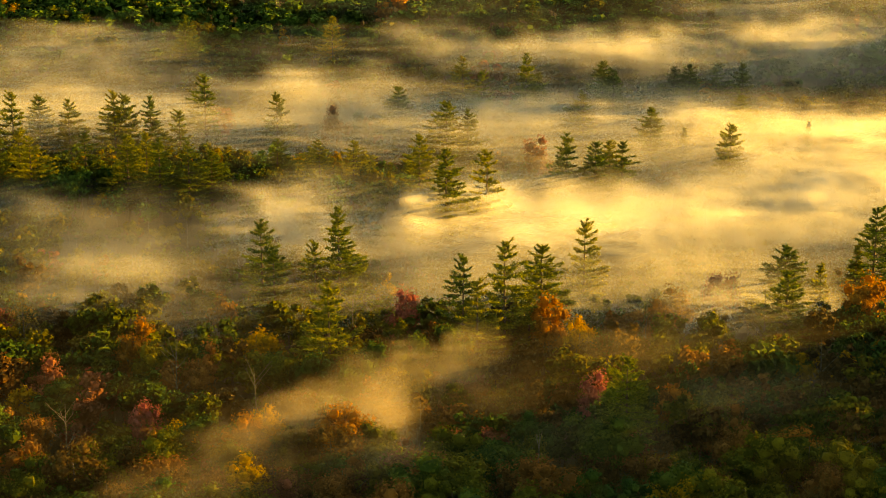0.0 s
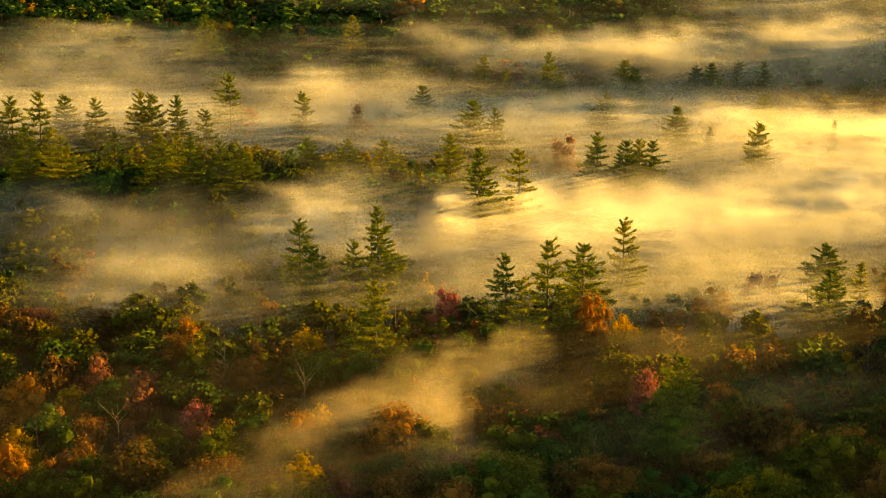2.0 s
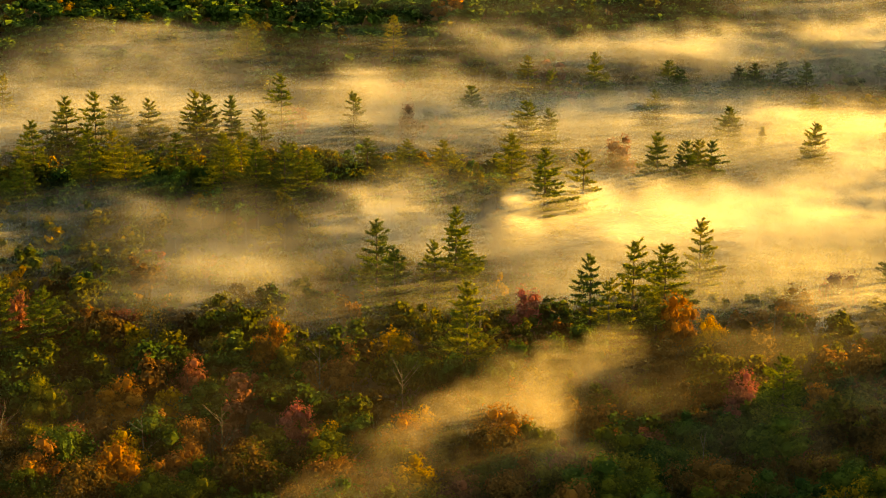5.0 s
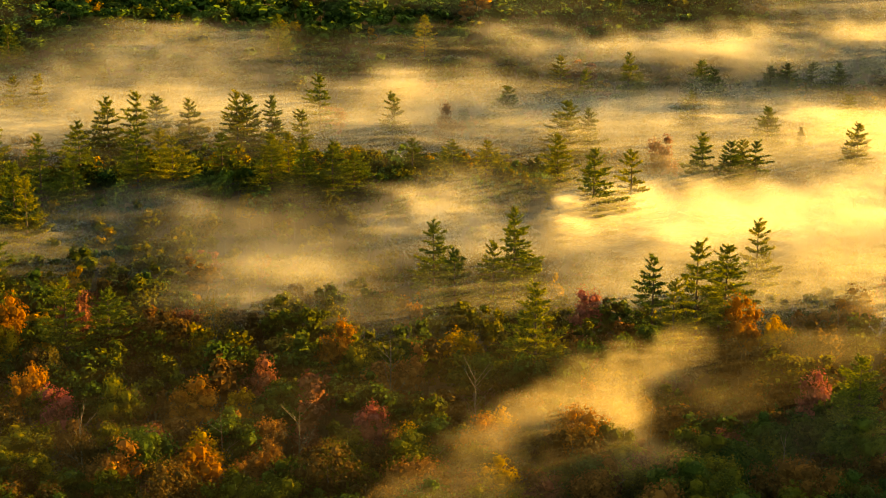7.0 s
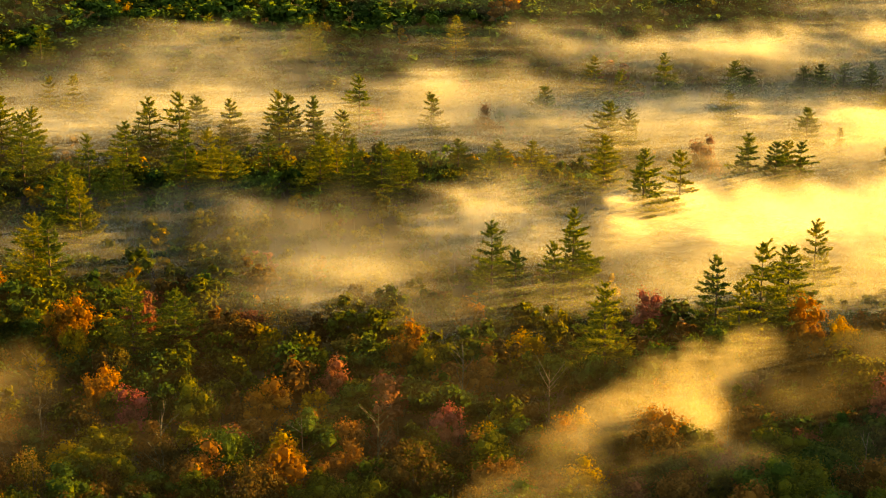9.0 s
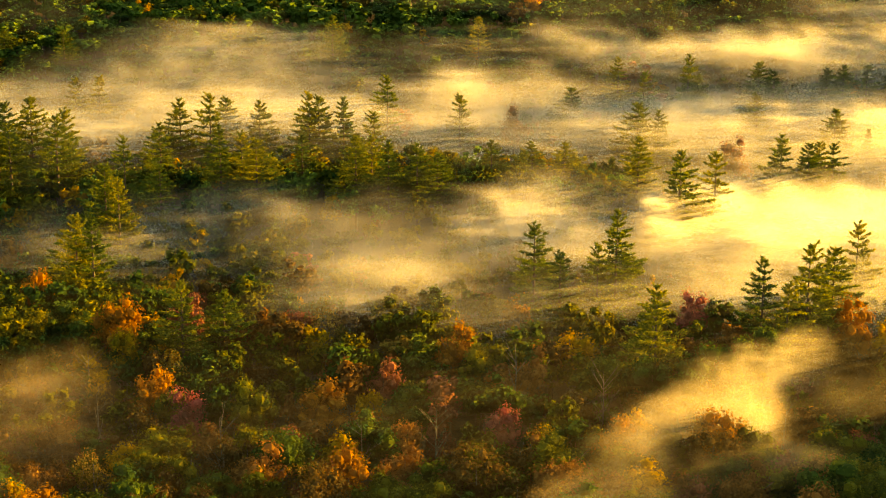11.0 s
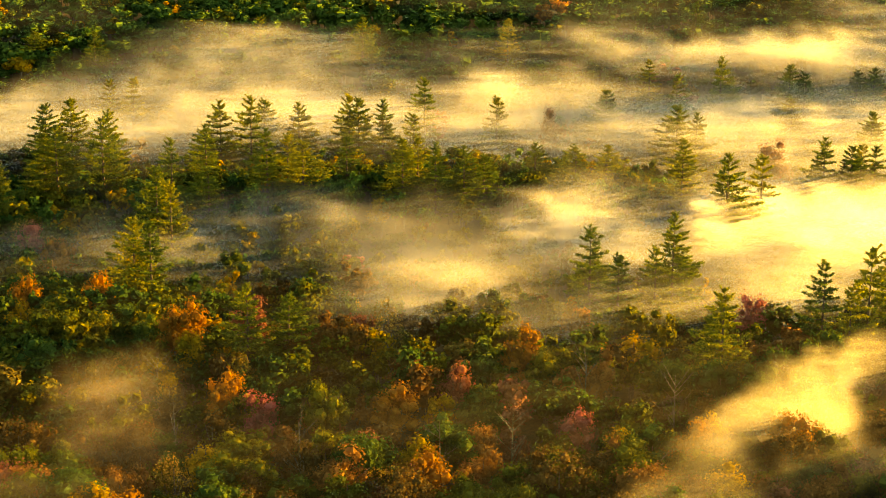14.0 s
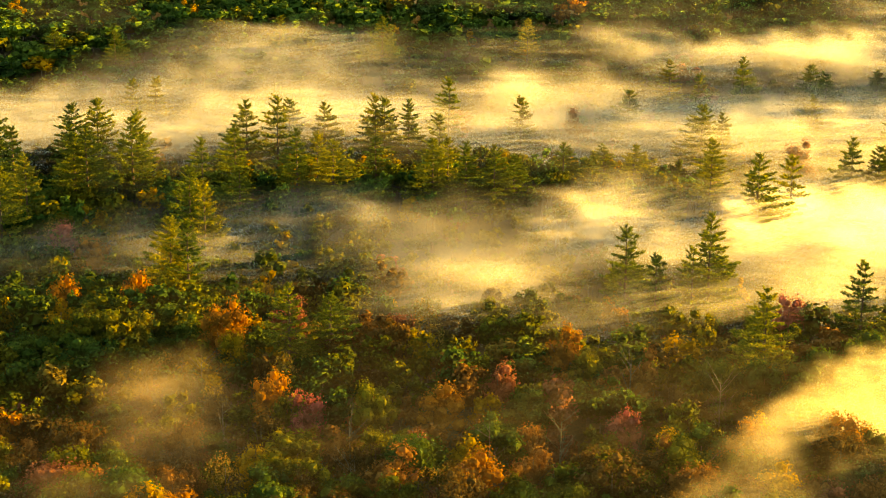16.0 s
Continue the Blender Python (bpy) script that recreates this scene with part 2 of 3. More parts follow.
def limb(a, b, ra, rb, sides):
    """A tapered limb from a to b: corners and faces."""
    a, b = np.array(a, float), np.array(b, float)
    way = unit(b - a)
    u = unit(np.cross(way, (0.3, 1, 0.2)))
    v = np.cross(way, u)
    ang = np.arange(sides) * 2 * math.pi / sides
    ring = np.cos(ang)[:, None] * u + np.sin(ang)[:, None] * v
    return np.concatenate([a + ring * ra, b + ring * rb]), [(i, (i + 1) % sides, sides + (i + 1) % sides, sides + i) for i in range(sides)]


def join_limbs(limbs):
    verts, faces, b = [], [], 0
    for v, f in limbs:
        verts.append(v)
        faces += [tuple(b + i for i in q) for q in f]
        b += len(v)
    return np.concatenate(verts), faces


def broad_trunk(seed, tall, radius, base, count):
    r = np.random.default_rng(seed)
    lean = r.normal(scale=0.3, size=2)
    top = (lean[0], lean[1], base + tall * 0.75)
    limbs = [limb((0, 0, -0.8), (lean[0] * 0.4, lean[1] * 0.4, base * 0.7), 0.26, 0.19, 6), limb((lean[0] * 0.4, lean[1] * 0.4, base * 0.7), top, 0.19, 0.05, 6)]
    for i in range(count):
        a, z = r.uniform(0, 6.28), base * 0.75 + tall * 0.5 * r.random()
        reach = radius * r.uniform(0.6, 0.95)
        limbs.append(limb((lean[0] * 0.5, lean[1] * 0.5, z), (math.cos(a) * reach, math.sin(a) * reach, z + tall * r.uniform(0.15, 0.4)), 0.10, 0.025, 4))
    return join_limbs(limbs)


def pine(seed, tall=28.0, reach=6.0, foot=0.25, dense=1.0, gap=1.75, point=0.80):
    """A white pine: a straight bole, tiers of level limbs with upturned ends, flat plates of needles and gaps of air between."""
    r = np.random.default_rng(seed)
    limbs = [limb((0, 0, -1), (0, 0, tall * 0.55), 0.42, 0.26, 7), limb((0, 0, tall * 0.55), (0.1, 0, tall * 0.985), 0.26, 0.04, 6)]
    pts, nor, alo, ln, wd = [], [], [], [], []
    z = tall * foot
    lop, lop_dir = r.uniform(0.05, 0.28), r.uniform(0, 6.28)
    while z < tall - 0.25:
        u = (z - tall * foot) / (tall * (1 - foot))
        R = reach * (0.55 + 0.45 * smooth(0, 0.2, u)) * (1 - u) ** point * r.uniform(0.84, 1.12) + 0.25
        turn = r.uniform(0, 6.28)
        whorl = 7 if u < 0.8 else 5
        for k in range(whorl):
            if r.random() < 0.12:
                continue
            a = turn + (k + r.normal(scale=0.16)) * 6.283 / whorl
            L = R * r.uniform(0.66, 1.14) * (1 + lop * math.cos(a - lop_dir))
            dip = -0.10 + 0.28 * u + 1.0 * max(0, u - 0.82) / 0.18 + r.normal(scale=0.05)
            bend = 0.10 + 0.05 * r.random()
            start = np.array([0, 0, z + r.uniform(-0.25, 0.25)])
            out, across = np.array([math.cos(a), math.sin(a), 0]), np.array([-math.sin(a), math.cos(a), 0])
            rise = lambda f: np.asarray(dip * f * L + bend * L * f * f)
            mid, end = start + out * L * 0.55 + (0, 0, rise(0.55)), start + out * L + (0, 0, rise(1.0))
            limbs += [limb(start, mid, 0.075 * (1 - 0.6 * u), 0.04, 3), limb(mid, end, 0.04, 0.012, 3)]
            count = max(9, int((5 + L * 11) * dense))
            f = 0.16 + 0.86 * r.random(count) ** 0.72
            half = L * 0.36 * np.sqrt(np.clip((f - 0.1) / 0.45, 0, 1)) * np.clip(1.12 - f, 0.05, 1) ** 0.6 * 1.25
            s = r.uniform(-1, 1, count)
            p = start + out * (f * L)[:, None] + across * (s * half)[:, None]
            p[:, 2] += rise(f) + 0.05 + r.normal(scale=0.09, size=count) - 0.25 * (s * half) ** 2 / max(L, 1.0)
            pts.append(p)
            fan = a + 0.75 * s
            alo.append(np.stack([np.cos(fan), np.sin(fan), dip + 2 * bend * f + 0.18 + 0.2 * r.random(count)], -1))
            nor.append(np.stack([r.normal(scale=0.8, size=count), r.normal(scale=0.8, size=count), np.ones(count)], -1))
            ln.append(r.uniform(0.65, 1.25, count))
            wd.append(r.uniform(0.20, 0.40, count))
        z += gap * r.uniform(0.82, 1.18) * (1 - 0.45 * smooth(0.6, 0.95, u))
    pts, nor, alo, ln, wd = (np.concatenate(v) for v in (pts, nor, alo, ln, wd))
    return join_limbs(limbs), sprays(pts, unit(nor), unit(alo), ln, wd, r)


def mesh_of(name, verts, faces, mat):
    me = bpy.data.meshes.new(name)
    me.from_pydata(np.asarray(verts).tolist(), [], [tuple(f) for f in faces])
    me.materials.append(mat)
    return me


def part(name, me, parent, label=""):
    ob = new(name, me)
    ob.parent = parent
    return tagged(ob, label)


def quads_of(verts):
    return np.arange(len(verts)).reshape(-1, 4).tolist()


# ---------------------------------------------------------------- pines
pine_models = []
for i, (tall, reach, foot) in enumerate([(28, 8.6, 0.24), (28, 9.6, 0.30), (28, 8.2, 0.20), (28, 9.2, 0.33), (28, 10.0, 0.28), (28, 7.8, 0.18)]):
    wood, needles = pine(40 + i, tall, reach, foot, 1.35, 1.65 + 0.15 * (i % 3), 0.70)
    tree = new("pine_tree")
    part("trunk", mesh_of("pine_trunk", *wood, PINE_BARK), tree, "grey-brown straight trunk with level limbs")
    part("crown", mesh_of("pine_crown", needles, quads_of(needles), NEEDLES), tree, "dark green layered plates of needles")
    tagged(tree, "tall dark green white pine rising out of the mist", "pine tree", "white pines")
    pine_models.append(tree)
slim_models = []
for i in range(2):
    wood, needles = pine(60 + i, 24, 4.8, 0.10, 1.0, 1.3, 0.9)
    tree = new("spruce_tree")
    part("trunk", mesh_of("spruce_trunk", *wood, PINE_BARK), tree)
    part("crown", mesh_of("spruce_crown", needles, quads_of(needles), NEEDLES), tree)
    tagged(tree, "slim dark green spruce standing among autumn trees", "spruce tree", "spruces")
    slim_models.append(tree)

# x, y and height of the tip above the valley
PINES_FRONT = [
    (-22.3, 269.5, 28.3), (-24.2, 315.1, 30.0), (-28.4, 309.5, 24.6), (-40.1, 320.2, 26.0), (-36.0, 305.9, 24.0), (0.6, 292.7, 26.6),
    (8.2, 289.3, 30.3), (15.4, 300.0, 26.5), (24.9, 320.1, 26.5), (3.2, 283.0, 25.2), (12.9, 292.0, 20.5), (64.1, 314.3, 22.6),
    (60.8, 294.8, 23.0), (70.0, 309.0, 21.0), (84.5, 326.6, 28.0), (80.6, 325.2, 20.5), (26.0, 239.3, 25.4), (-104.6, 276.9, 26.6),
    (-97.5, 279.0, 24.0),
]
PINES_RIDGE = [
    (-78.6, 378.4, 31.6), (-70.9, 377.1, 31.0), (-75.0, 383.0, 31.0), (-64.2, 377.8, 30.2), (-59.4, 381.4, 27.0), (-92.4, 395.3, 28.6),
    (-110.6, 381.6, 33.4), (-106.0, 386.0, 31.5), (-102.0, 380.0, 31.0), (-132.1, 375.4, 32.3), (-131.3, 348.0, 31.8), (-127.7, 343.7, 30.0),
    (-130.6, 313.9, 29.0), (-126.9, 311.0, 28.6), (-159.8, 380.7, 34.2), (-163.4, 384.0, 31.5), (-150.0, 386.0, 35.5), (-173.4, 352.5, 31.0),
    (-171.5, 369.2, 29.5), (-180.0, 392.8, 32.0), (-191.8, 420.3, 32.0), (-122.7, 367.8, 27.5), (-126.0, 390.0, 32.5), (-10.5, 393.2, 28.8),
    (-3.7, 370.4, 30.2), (5.8, 378.0, 29.0), (-35.7, 402.9, 25.0), (-27.5, 407.2, 24.5), (-46.0, 401.0, 26.0), (-183.0, 377.0, 31.0),
]
PINES_FAR = [
    (-107.5, 441.8, 28.7), (-93.5, 434.9, 32.3), (-91.0, 436.5, 31.0), (-84.6, 439.1, 30.0), (-76.3, 436.3, 27.2), (-73.3, 461.5, 32.3),
    (-52.9, 461.6, 27.2), (-119.0, 428.0, 33.0), (-127.5, 432.0, 31.0), (-117.6, 450.0, 28.0), (-4.6, 442.7, 28.2), (1.3, 445.2, 25.6),
    (25.8, 400.3, 28.0), (33.0, 401.7, 25.5), (37.0, 408.0, 24.5), (40.0, 405.6, 24.8), (35.3, 481.2, 24.0), (52.4, 455.9, 24.0),
    (69.6, 422.6, 26.0), (19.3, 511.5, 31.0), (44.3, 526.5, 26.2), (47.1, 516.6, 25.5), (72.6, 530.2, 24.5), (82.8, 540.0, 23.5),
    (90.5, 535.0, 24.0), (68.4, 535.0, 23.0), (61.6, 454.4, 19.0), (96.1, 454.2, 21.0), (82.4, 487.2, 22.0), (-172.6, 426.9, 30.8),
    (-166.5, 430.0, 31.5), (-152.0, 405.0, 33.5),
]
PINES_HILL = [
    (65.6, 564.3, 31.0), (142.9, 677.4, 33.0), (146.1, 653.9, 32.0), (130.6, 648.6, 32.0), (-0.5, 530.0, 27.0), (5.4, 510.0, 26.0),
    (23.2, 515.0, 24.0), (-19.4, 484.2, 25.0), (-167.5, 490.3, 27.0), (-161.2, 494.3, 27.0), (-94.1, 553.8, 37.0), (-181.2, 540.0, 34.0),
    (-201.9, 545.0, 33.0), (-129.0, 560.0, 37.0), (24.0, 592.7, 38.0), (-45.0, 560.0, 36.0), (63.4, 607.0, 37.0),
]
pine_rng = np.random.default_rng(11)
taken = []
used = set()
for i, (x, y, tip) in enumerate(PINES_FRONT + PINES_RIDGE + PINES_FAR + PINES_HILL):
    slim = tip < 22
    k = int(pine_rng.integers(2 if slim else 6))
    model, full = (slim_models[k], 24.0) if slim else (pine_models[k], 28.0)
    z = float(height(x, y))
    s = (tip - z) / (full + 1.3)
    wide = max(s, 0.85) * pine_rng.uniform(0.90, 1.10)
    at = pose(x, y, z, 0, 0, pine_rng.uniform(0, 360)) @ Matrix.Diagonal((wide, wide, s, 1))
    if model.name in used:
        copy_thing(model, at).matrix_basis = at
    else:
        used.add(model.name)
        model.matrix_basis = at
    taken.append((x, y))
for model in pine_models + slim_models:
    if model.name not in used:
        model.matrix_basis = pose(110, 330, float(height(110, 330)))

# ---------------------------------------------------------------- broadleaf trees that stand out
KINDS = {
    "green": ("oak_tree", "dense dark green oak with a domed crown", "oak tree"),
    "olive": ("ash_tree", "olive green ash just beginning to turn yellow", "ash tree"),
    "gold": ("birch_tree", "golden yellow birch with sunlit upper leaves", "birch tree"),
    "orange": ("maple_tree", "bright orange maple glowing in low sun", "maple tree"),
    "salmon": ("beech_tree", "copper orange beech with a rounded crown", "beech tree"),
    "red": ("red_maple_tree", "dark red maple with a narrow crown", "maple tree"),
    "pink": ("crimson_maple_tree", "crimson pink maple with a full crown", "maple tree"),
    "brown": ("russet_oak_tree", "russet brown oak half shed of its leaves", "oak tree"),
    "moss": ("linden_tree", "green linden, lightened by painted sky light, still in full leaf", "linden tree"),
    "pale": ("aspen_tree", "thin pale yellow aspen with sparse leaves", "aspen tree"),
}
SHAPES = {  # crown radius, crown height, crown base, lobes, leaf sprays, spray size, inner mass, upright
    "green": (4.3, 11.5, 3.4, 30, 1457, 0.41, 0.78, 0.1), "olive": (3.9, 12.0, 3.4, 28, 1374, 0.37, 0.70, 0.35),
    "gold": (3.6, 12.0, 3.2, 28, 1332, 0.36, 0.62, 0.5), "orange": (4.0, 12.0, 3.4, 30, 1416, 0.36, 0.64, 0.4),
    "salmon": (4.0, 11.8, 3.4, 30, 1374, 0.36, 0.62, 0.4), "red": (4.0, 11.8, 3.2, 28, 1291, 0.34, 0.58, 0.25),
    "pink": (4.0, 11.8, 3.2, 28, 1291, 0.34, 0.58, 0.25), "brown": (3.8, 12.0, 3.4, 28, 1207, 0.33, 0.46, 0.5),
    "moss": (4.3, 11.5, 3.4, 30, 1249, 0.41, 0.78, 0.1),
    "pale": (3.3, 12.0, 3.4, 26, 916, 0.29, 0.0, 0.7),
}
FULL = 15.5
models = {}
for n, (kind, (name, label, category)) in enumerate(KINDS.items()):
    models[kind] = []
    for i in range(3):
        radius, tall, base, lobes, leaves, size, core, upright = SHAPES[kind]
        tree = new(name)
        part("trunk", mesh_of(name + "_trunk", *broad_trunk(200 + n * 10 + i, tall, radius, base, 6 if core else 11), GREY_BARK), tree)
        v, q, t = broad_crown(300 + n * 10 + i, radius, tall, base, lobes, leaves, size, core, upright, 0.22)
        part("crown", mesh_of(name + "_crown", v, q + t, LEAVES[kind]), tree)
        tagged(tree, label, category, "autumn trees")
        models[kind].append(tree)

placed = set()


def plant(kind, x, y, tip, width=None):
    """Stand one tree of that kind, with its top at that height."""
    k = int(rng.integers(3))
    z = float(height(x, y))
    s = (tip - z) / FULL
    w = max(width / (2 * SHAPES[kind][0]) / 1.05, 0.92 * s) if width else s * rng.uniform(1.0, 1.3)
    at = pose(x, y, z, 0, 0, rng.uniform(0, 360)) @ Matrix.Diagonal((w, w, s, 1))
    model = models[kind][k]
    if (kind, k) in placed:
        copy_thing(model, at).matrix_basis = at
    else:
        placed.add((kind, k))
        model.matrix_basis = at
    taken.append((x, y))


# kind, x, y, top, width of the crown
SIGHTS_EAST = [
    ("orange", -17.0, 235.0, 19.4, 10.0), ("gold", -29.0, 238.1, 17.5, 4.6), ("orange", 51.1, 234.3, 16.5, 9.2), ("salmon", 37.1, 220.1, 15.5, 6.0),
    ("salmon", -43.6, 265.4, 18.4, 8.6), ("gold", -36.0, 279.0, 18.3, 10.5), ("red", -36.9, 466.0, 23.0, 5.0), ("red", -71.0, 470.0, 23.5, 5.0),
    ("red", 19.8, 430.0, 22.0, 5.0), ("pink", -10.8, 303.0, 17.5, 6.0), ("orange", 16.4, 288.4, 19.5, 6.0), ("gold", 21.5, 281.5, 18.5, 5.8),
    ("gold", -60.7, 400.0, 24.0, 9.0), ("gold", -83.4, 372.5, 19.0, 8.6), ("gold", -93.6, 364.3, 18.5, 6.5), ("brown", -57.5, 228.9, 15.0, 7.5),
    ("pink", 22.4, 252.5, 18.2, 7.5), ("red", 27.2, 234.3, 15.5, 4.8), ("orange", 40.4, 300.1, 18.5, 10.5), ("orange", 77.5, 303.3, 20.5, 11.5),
]
SIGHTS_MIDDLE = [
    ("pink", 51.1, 312.2, 18.5, 6.7), ("green", -64.3, 248.3, 17.5, 10.7), ("orange", -56.8, 273.0, 20.5, 6.5), ("brown", 21.5, 221.4, 15.5, 6.0),
    ("orange", 34.9, 250.0, 17.5, 6.0), ("brown", 4.2, 252.2, 15.5, 7.2), ("salmon", 37.5, 292.0, 18.0, 6.5), ("red", -68.5, 258.0, 19.0, 4.0),
    ("olive", -89.0, 245.5, 20.2, 6.4), ("orange", -78.0, 250.0, 17.0, 9.8), ("pink", -99.3, 247.1, 18.0, 6.2), ("orange", -106.0, 255.0, 18.5, 5.5),
    ("olive", -88.9, 236.0, 17.0, 6.2), ("red", -85.8, 289.0, 18.5, 5.2), ("pale", -80.1, 288.2, 20.0, 7.8), ("salmon", -65.2, 237.5, 16.5, 5.4),
    ("pink", -49.6, 243.7, 16.5, 5.6), ("brown", -54.7, 229.9, 15.5, 7.4), ("olive", -72.0, 267.0, 17.5, 5.7), ("olive", -52.4, 268.0, 18.5, 7.8),
]
SIGHTS_WEST = [
    # The gold tree at x -147 is an oak, its sunlight painted as leaf colour.
    ("orange", -148.5, 299.0, 20.5, 6.8), ("orange", -134.6, 297.5, 21.5, 6.7), ("orange", -116.0, 277.5, 24.0, 8.0), ("gold", -147.0, 287.7, 20.5, 9.5),
    ("olive", -138.8, 280.8, 20.5, 9.2), ("olive", -131.9, 280.0, 20.8, 8.0), ("red", -105.1, 287.8, 21.0, 3.4), ("salmon", -141.2, 233.0, 15.5, 6.8),
    ("pale", -162.1, 349.7, 19.0, 7.6), ("pink", -159.4, 351.3, 19.0, 4.6), ("orange", -150.9, 338.3, 19.0, 5.4), ("pale", -125.1, 266.0, 17.8, 6.2),
    ("pale", -115.5, 255.4, 17.5, 6.0), ("gold", -114.6, 272.5, 19.5, 6.2), ("pale", -104.4, 266.0, 17.5, 7.0), ("gold", -131.5, 322.0, 21.0, 4.6),
    ("green", -140.0, 270.0, 19.0, 10.5), ("green", -150.0, 274.0, 19.0, 11.0), ("green", -128.0, 286.0, 19.5, 9.5), ("green", -122.0, 281.0, 19.5, 9.0),
]
SIGHTS_UNDER_PINES = [
    ("green", -24.0, 262.0, 19.3, 9.5), ("green", -15.0, 264.5, 19.0, 9.0), ("green", -31.0, 265.0, 18.6, 8.5), ("green", -19.0, 256.0, 18.2, 8.5),
    ("green", -8.0, 269.5, 18.8, 9.0), ("green", -1.5, 275.0, 18.8, 8.5),
]
for kind, x, y, tip, width in SIGHTS_EAST + SIGHTS_MIDDLE + SIGHTS_WEST + SIGHTS_UNDER_PINES:
    plant(kind, x, y, tip, width)

# ---------------------------------------------------------------- bare trees
def bare_tree(seed):
    """A leafless trunk with a few thin rising limbs."""
    r = np.random.default_rng(seed)
    limbs = [limb((0, 0, -1), (0.15, 0.1, 9), 0.20, 0.13, 6), limb((0.15, 0.1, 9), (0.3, -0.1, 17), 0.13, 0.02, 5)]
    for k in range(13):
        z, a, L = r.uniform(6.5, 15.5), r.uniform(0, 6.28), r.uniform(1.2, 3.2)
        tip = (math.cos(a) * L, math.sin(a) * L, z + L * r.uniform(0.7, 1.4))
        limbs.append(limb((0.2, 0, z), tip, 0.06, 0.015, 4))
        side = a + r.uniform(-0.8, 0.8)
        mid = [0.6 * tip[0] + 0.08, 0.6 * tip[1], z + 0.6 * (tip[2] - z)]
        limbs.append(limb(mid, (mid[0] + math.cos(side) * L * 0.4, mid[1] + math.sin(side) * L * 0.4, mid[2] + L * 0.5), 0.035, 0.01, 3))
    return join_limbs(limbs)


bare_models = []
for i in range(2):
    tree = new("bare_tree")
    part("trunk", mesh_of("bare_trunk", *bare_tree(90 + i), GREY_BARK), tree)
    bare_models.append(tagged(tree, "leafless grey tree with thin rising limbs", "bare tree", "bare trees"))
BARE = [(24.5, 284.0), (34.0, 288.0), (46.5, 303.0), (53.0, 307.0), (57.0, 296.0), (-20.0, 291.0), (-6.0, 240.0), (-60.0, 236.0), (-71.0, 231.0),
        (-92.0, 230.0), (-112.0, 238.0), (-47.0, 258.0), (12.0, 226.0), (-118.0, 262.0), (62.0, 268.0), (-33.0, 252.0)]
for i, (x, y) in enumerate(BARE):
    at = pose(x, y, float(height(x, y)), 0, 0, i * 67) @ Matrix.Diagonal((1, 1, 0.92 + 0.03 * (i % 6), 1))
    if i < 2:
        bare_models[i].matrix_basis = at
    else:
        copy_thing(bare_models[i % 2], at).matrix_basis = at
    taken.append((x, y))

# ---------------------------------------------------------------- the rest of the forest
def forest_sites():
    """Jittered sites over the valley, clear of the trees that already stand."""
    sites = []
    y, row = 196.0, 0
    while y < 655:
        gap = 6.2 if y < 305 else 6.8 if y < 430 else 7.0
        half = 0.275 * y
        x = -100 - half - (row % 2) * gap * 0.5
        while x < 24 + half + 24:
            sites.append((x + rng.uniform(-0.3, 0.3) * gap, y + rng.uniform(-0.3, 0.3) * gap))
            x += gap
        y += gap * 0.9
        row += 1
    for y in np.arange(-50, 192, 8.6):
        for x in np.arange(-150, 75, 8.6):
            sites.append((x + rng.uniform(-3, 3), y + rng.uniform(-3, 3)))
    sites = np.array(sites)
    fixed = np.array(taken)
    free = np.array([np.min(np.hypot(fixed[:, 0] - a, fixed[:, 1] - b)) for a, b in sites])
    return sites[free > 3.6]


MIXES = {
    "near": [("brown", 0.25), ("green", 0.15), ("olive", 0.28), ("salmon", 0.15), ("orange", 0.03), ("red", 0.06), ("pale", 0.06), ("gold", 0.02)],
    "east": [("brown", 0.30), ("green", 0.23), ("olive", 0.29), ("salmon", 0.11), ("red", 0.03), ("gold", 0.04)],
    "oaks": [("green", 0.55), ("olive", 0.37), ("gold", 0.08)],
    "valley": [("olive", 0.42), ("green", 0.36), ("gold", 0.04), ("brown", 0.14), ("salmon", 0.02), ("red", 0.02)],
    "ridge": [("moss", 0.25), ("green", 0.18), ("olive", 0.42), ("gold", 0.15)],
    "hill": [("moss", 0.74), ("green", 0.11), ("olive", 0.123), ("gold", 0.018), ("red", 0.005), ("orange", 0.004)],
}


def zone(x, y):
    if (x < -108 and 262 < y < 322) or (x < -88 and 322 <= y < 362):
        return "oaks"
    if y < 300:
        return "near" if x < 6 else "east"
    if y < 365:
        return "valley"
    if y < 428 and x < 15:
        return "ridge"
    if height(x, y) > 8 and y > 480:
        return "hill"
    return "valley"


sites = forest_sites()
order = np.argsort(sites[:, 1])
near_left = 240
rest = []
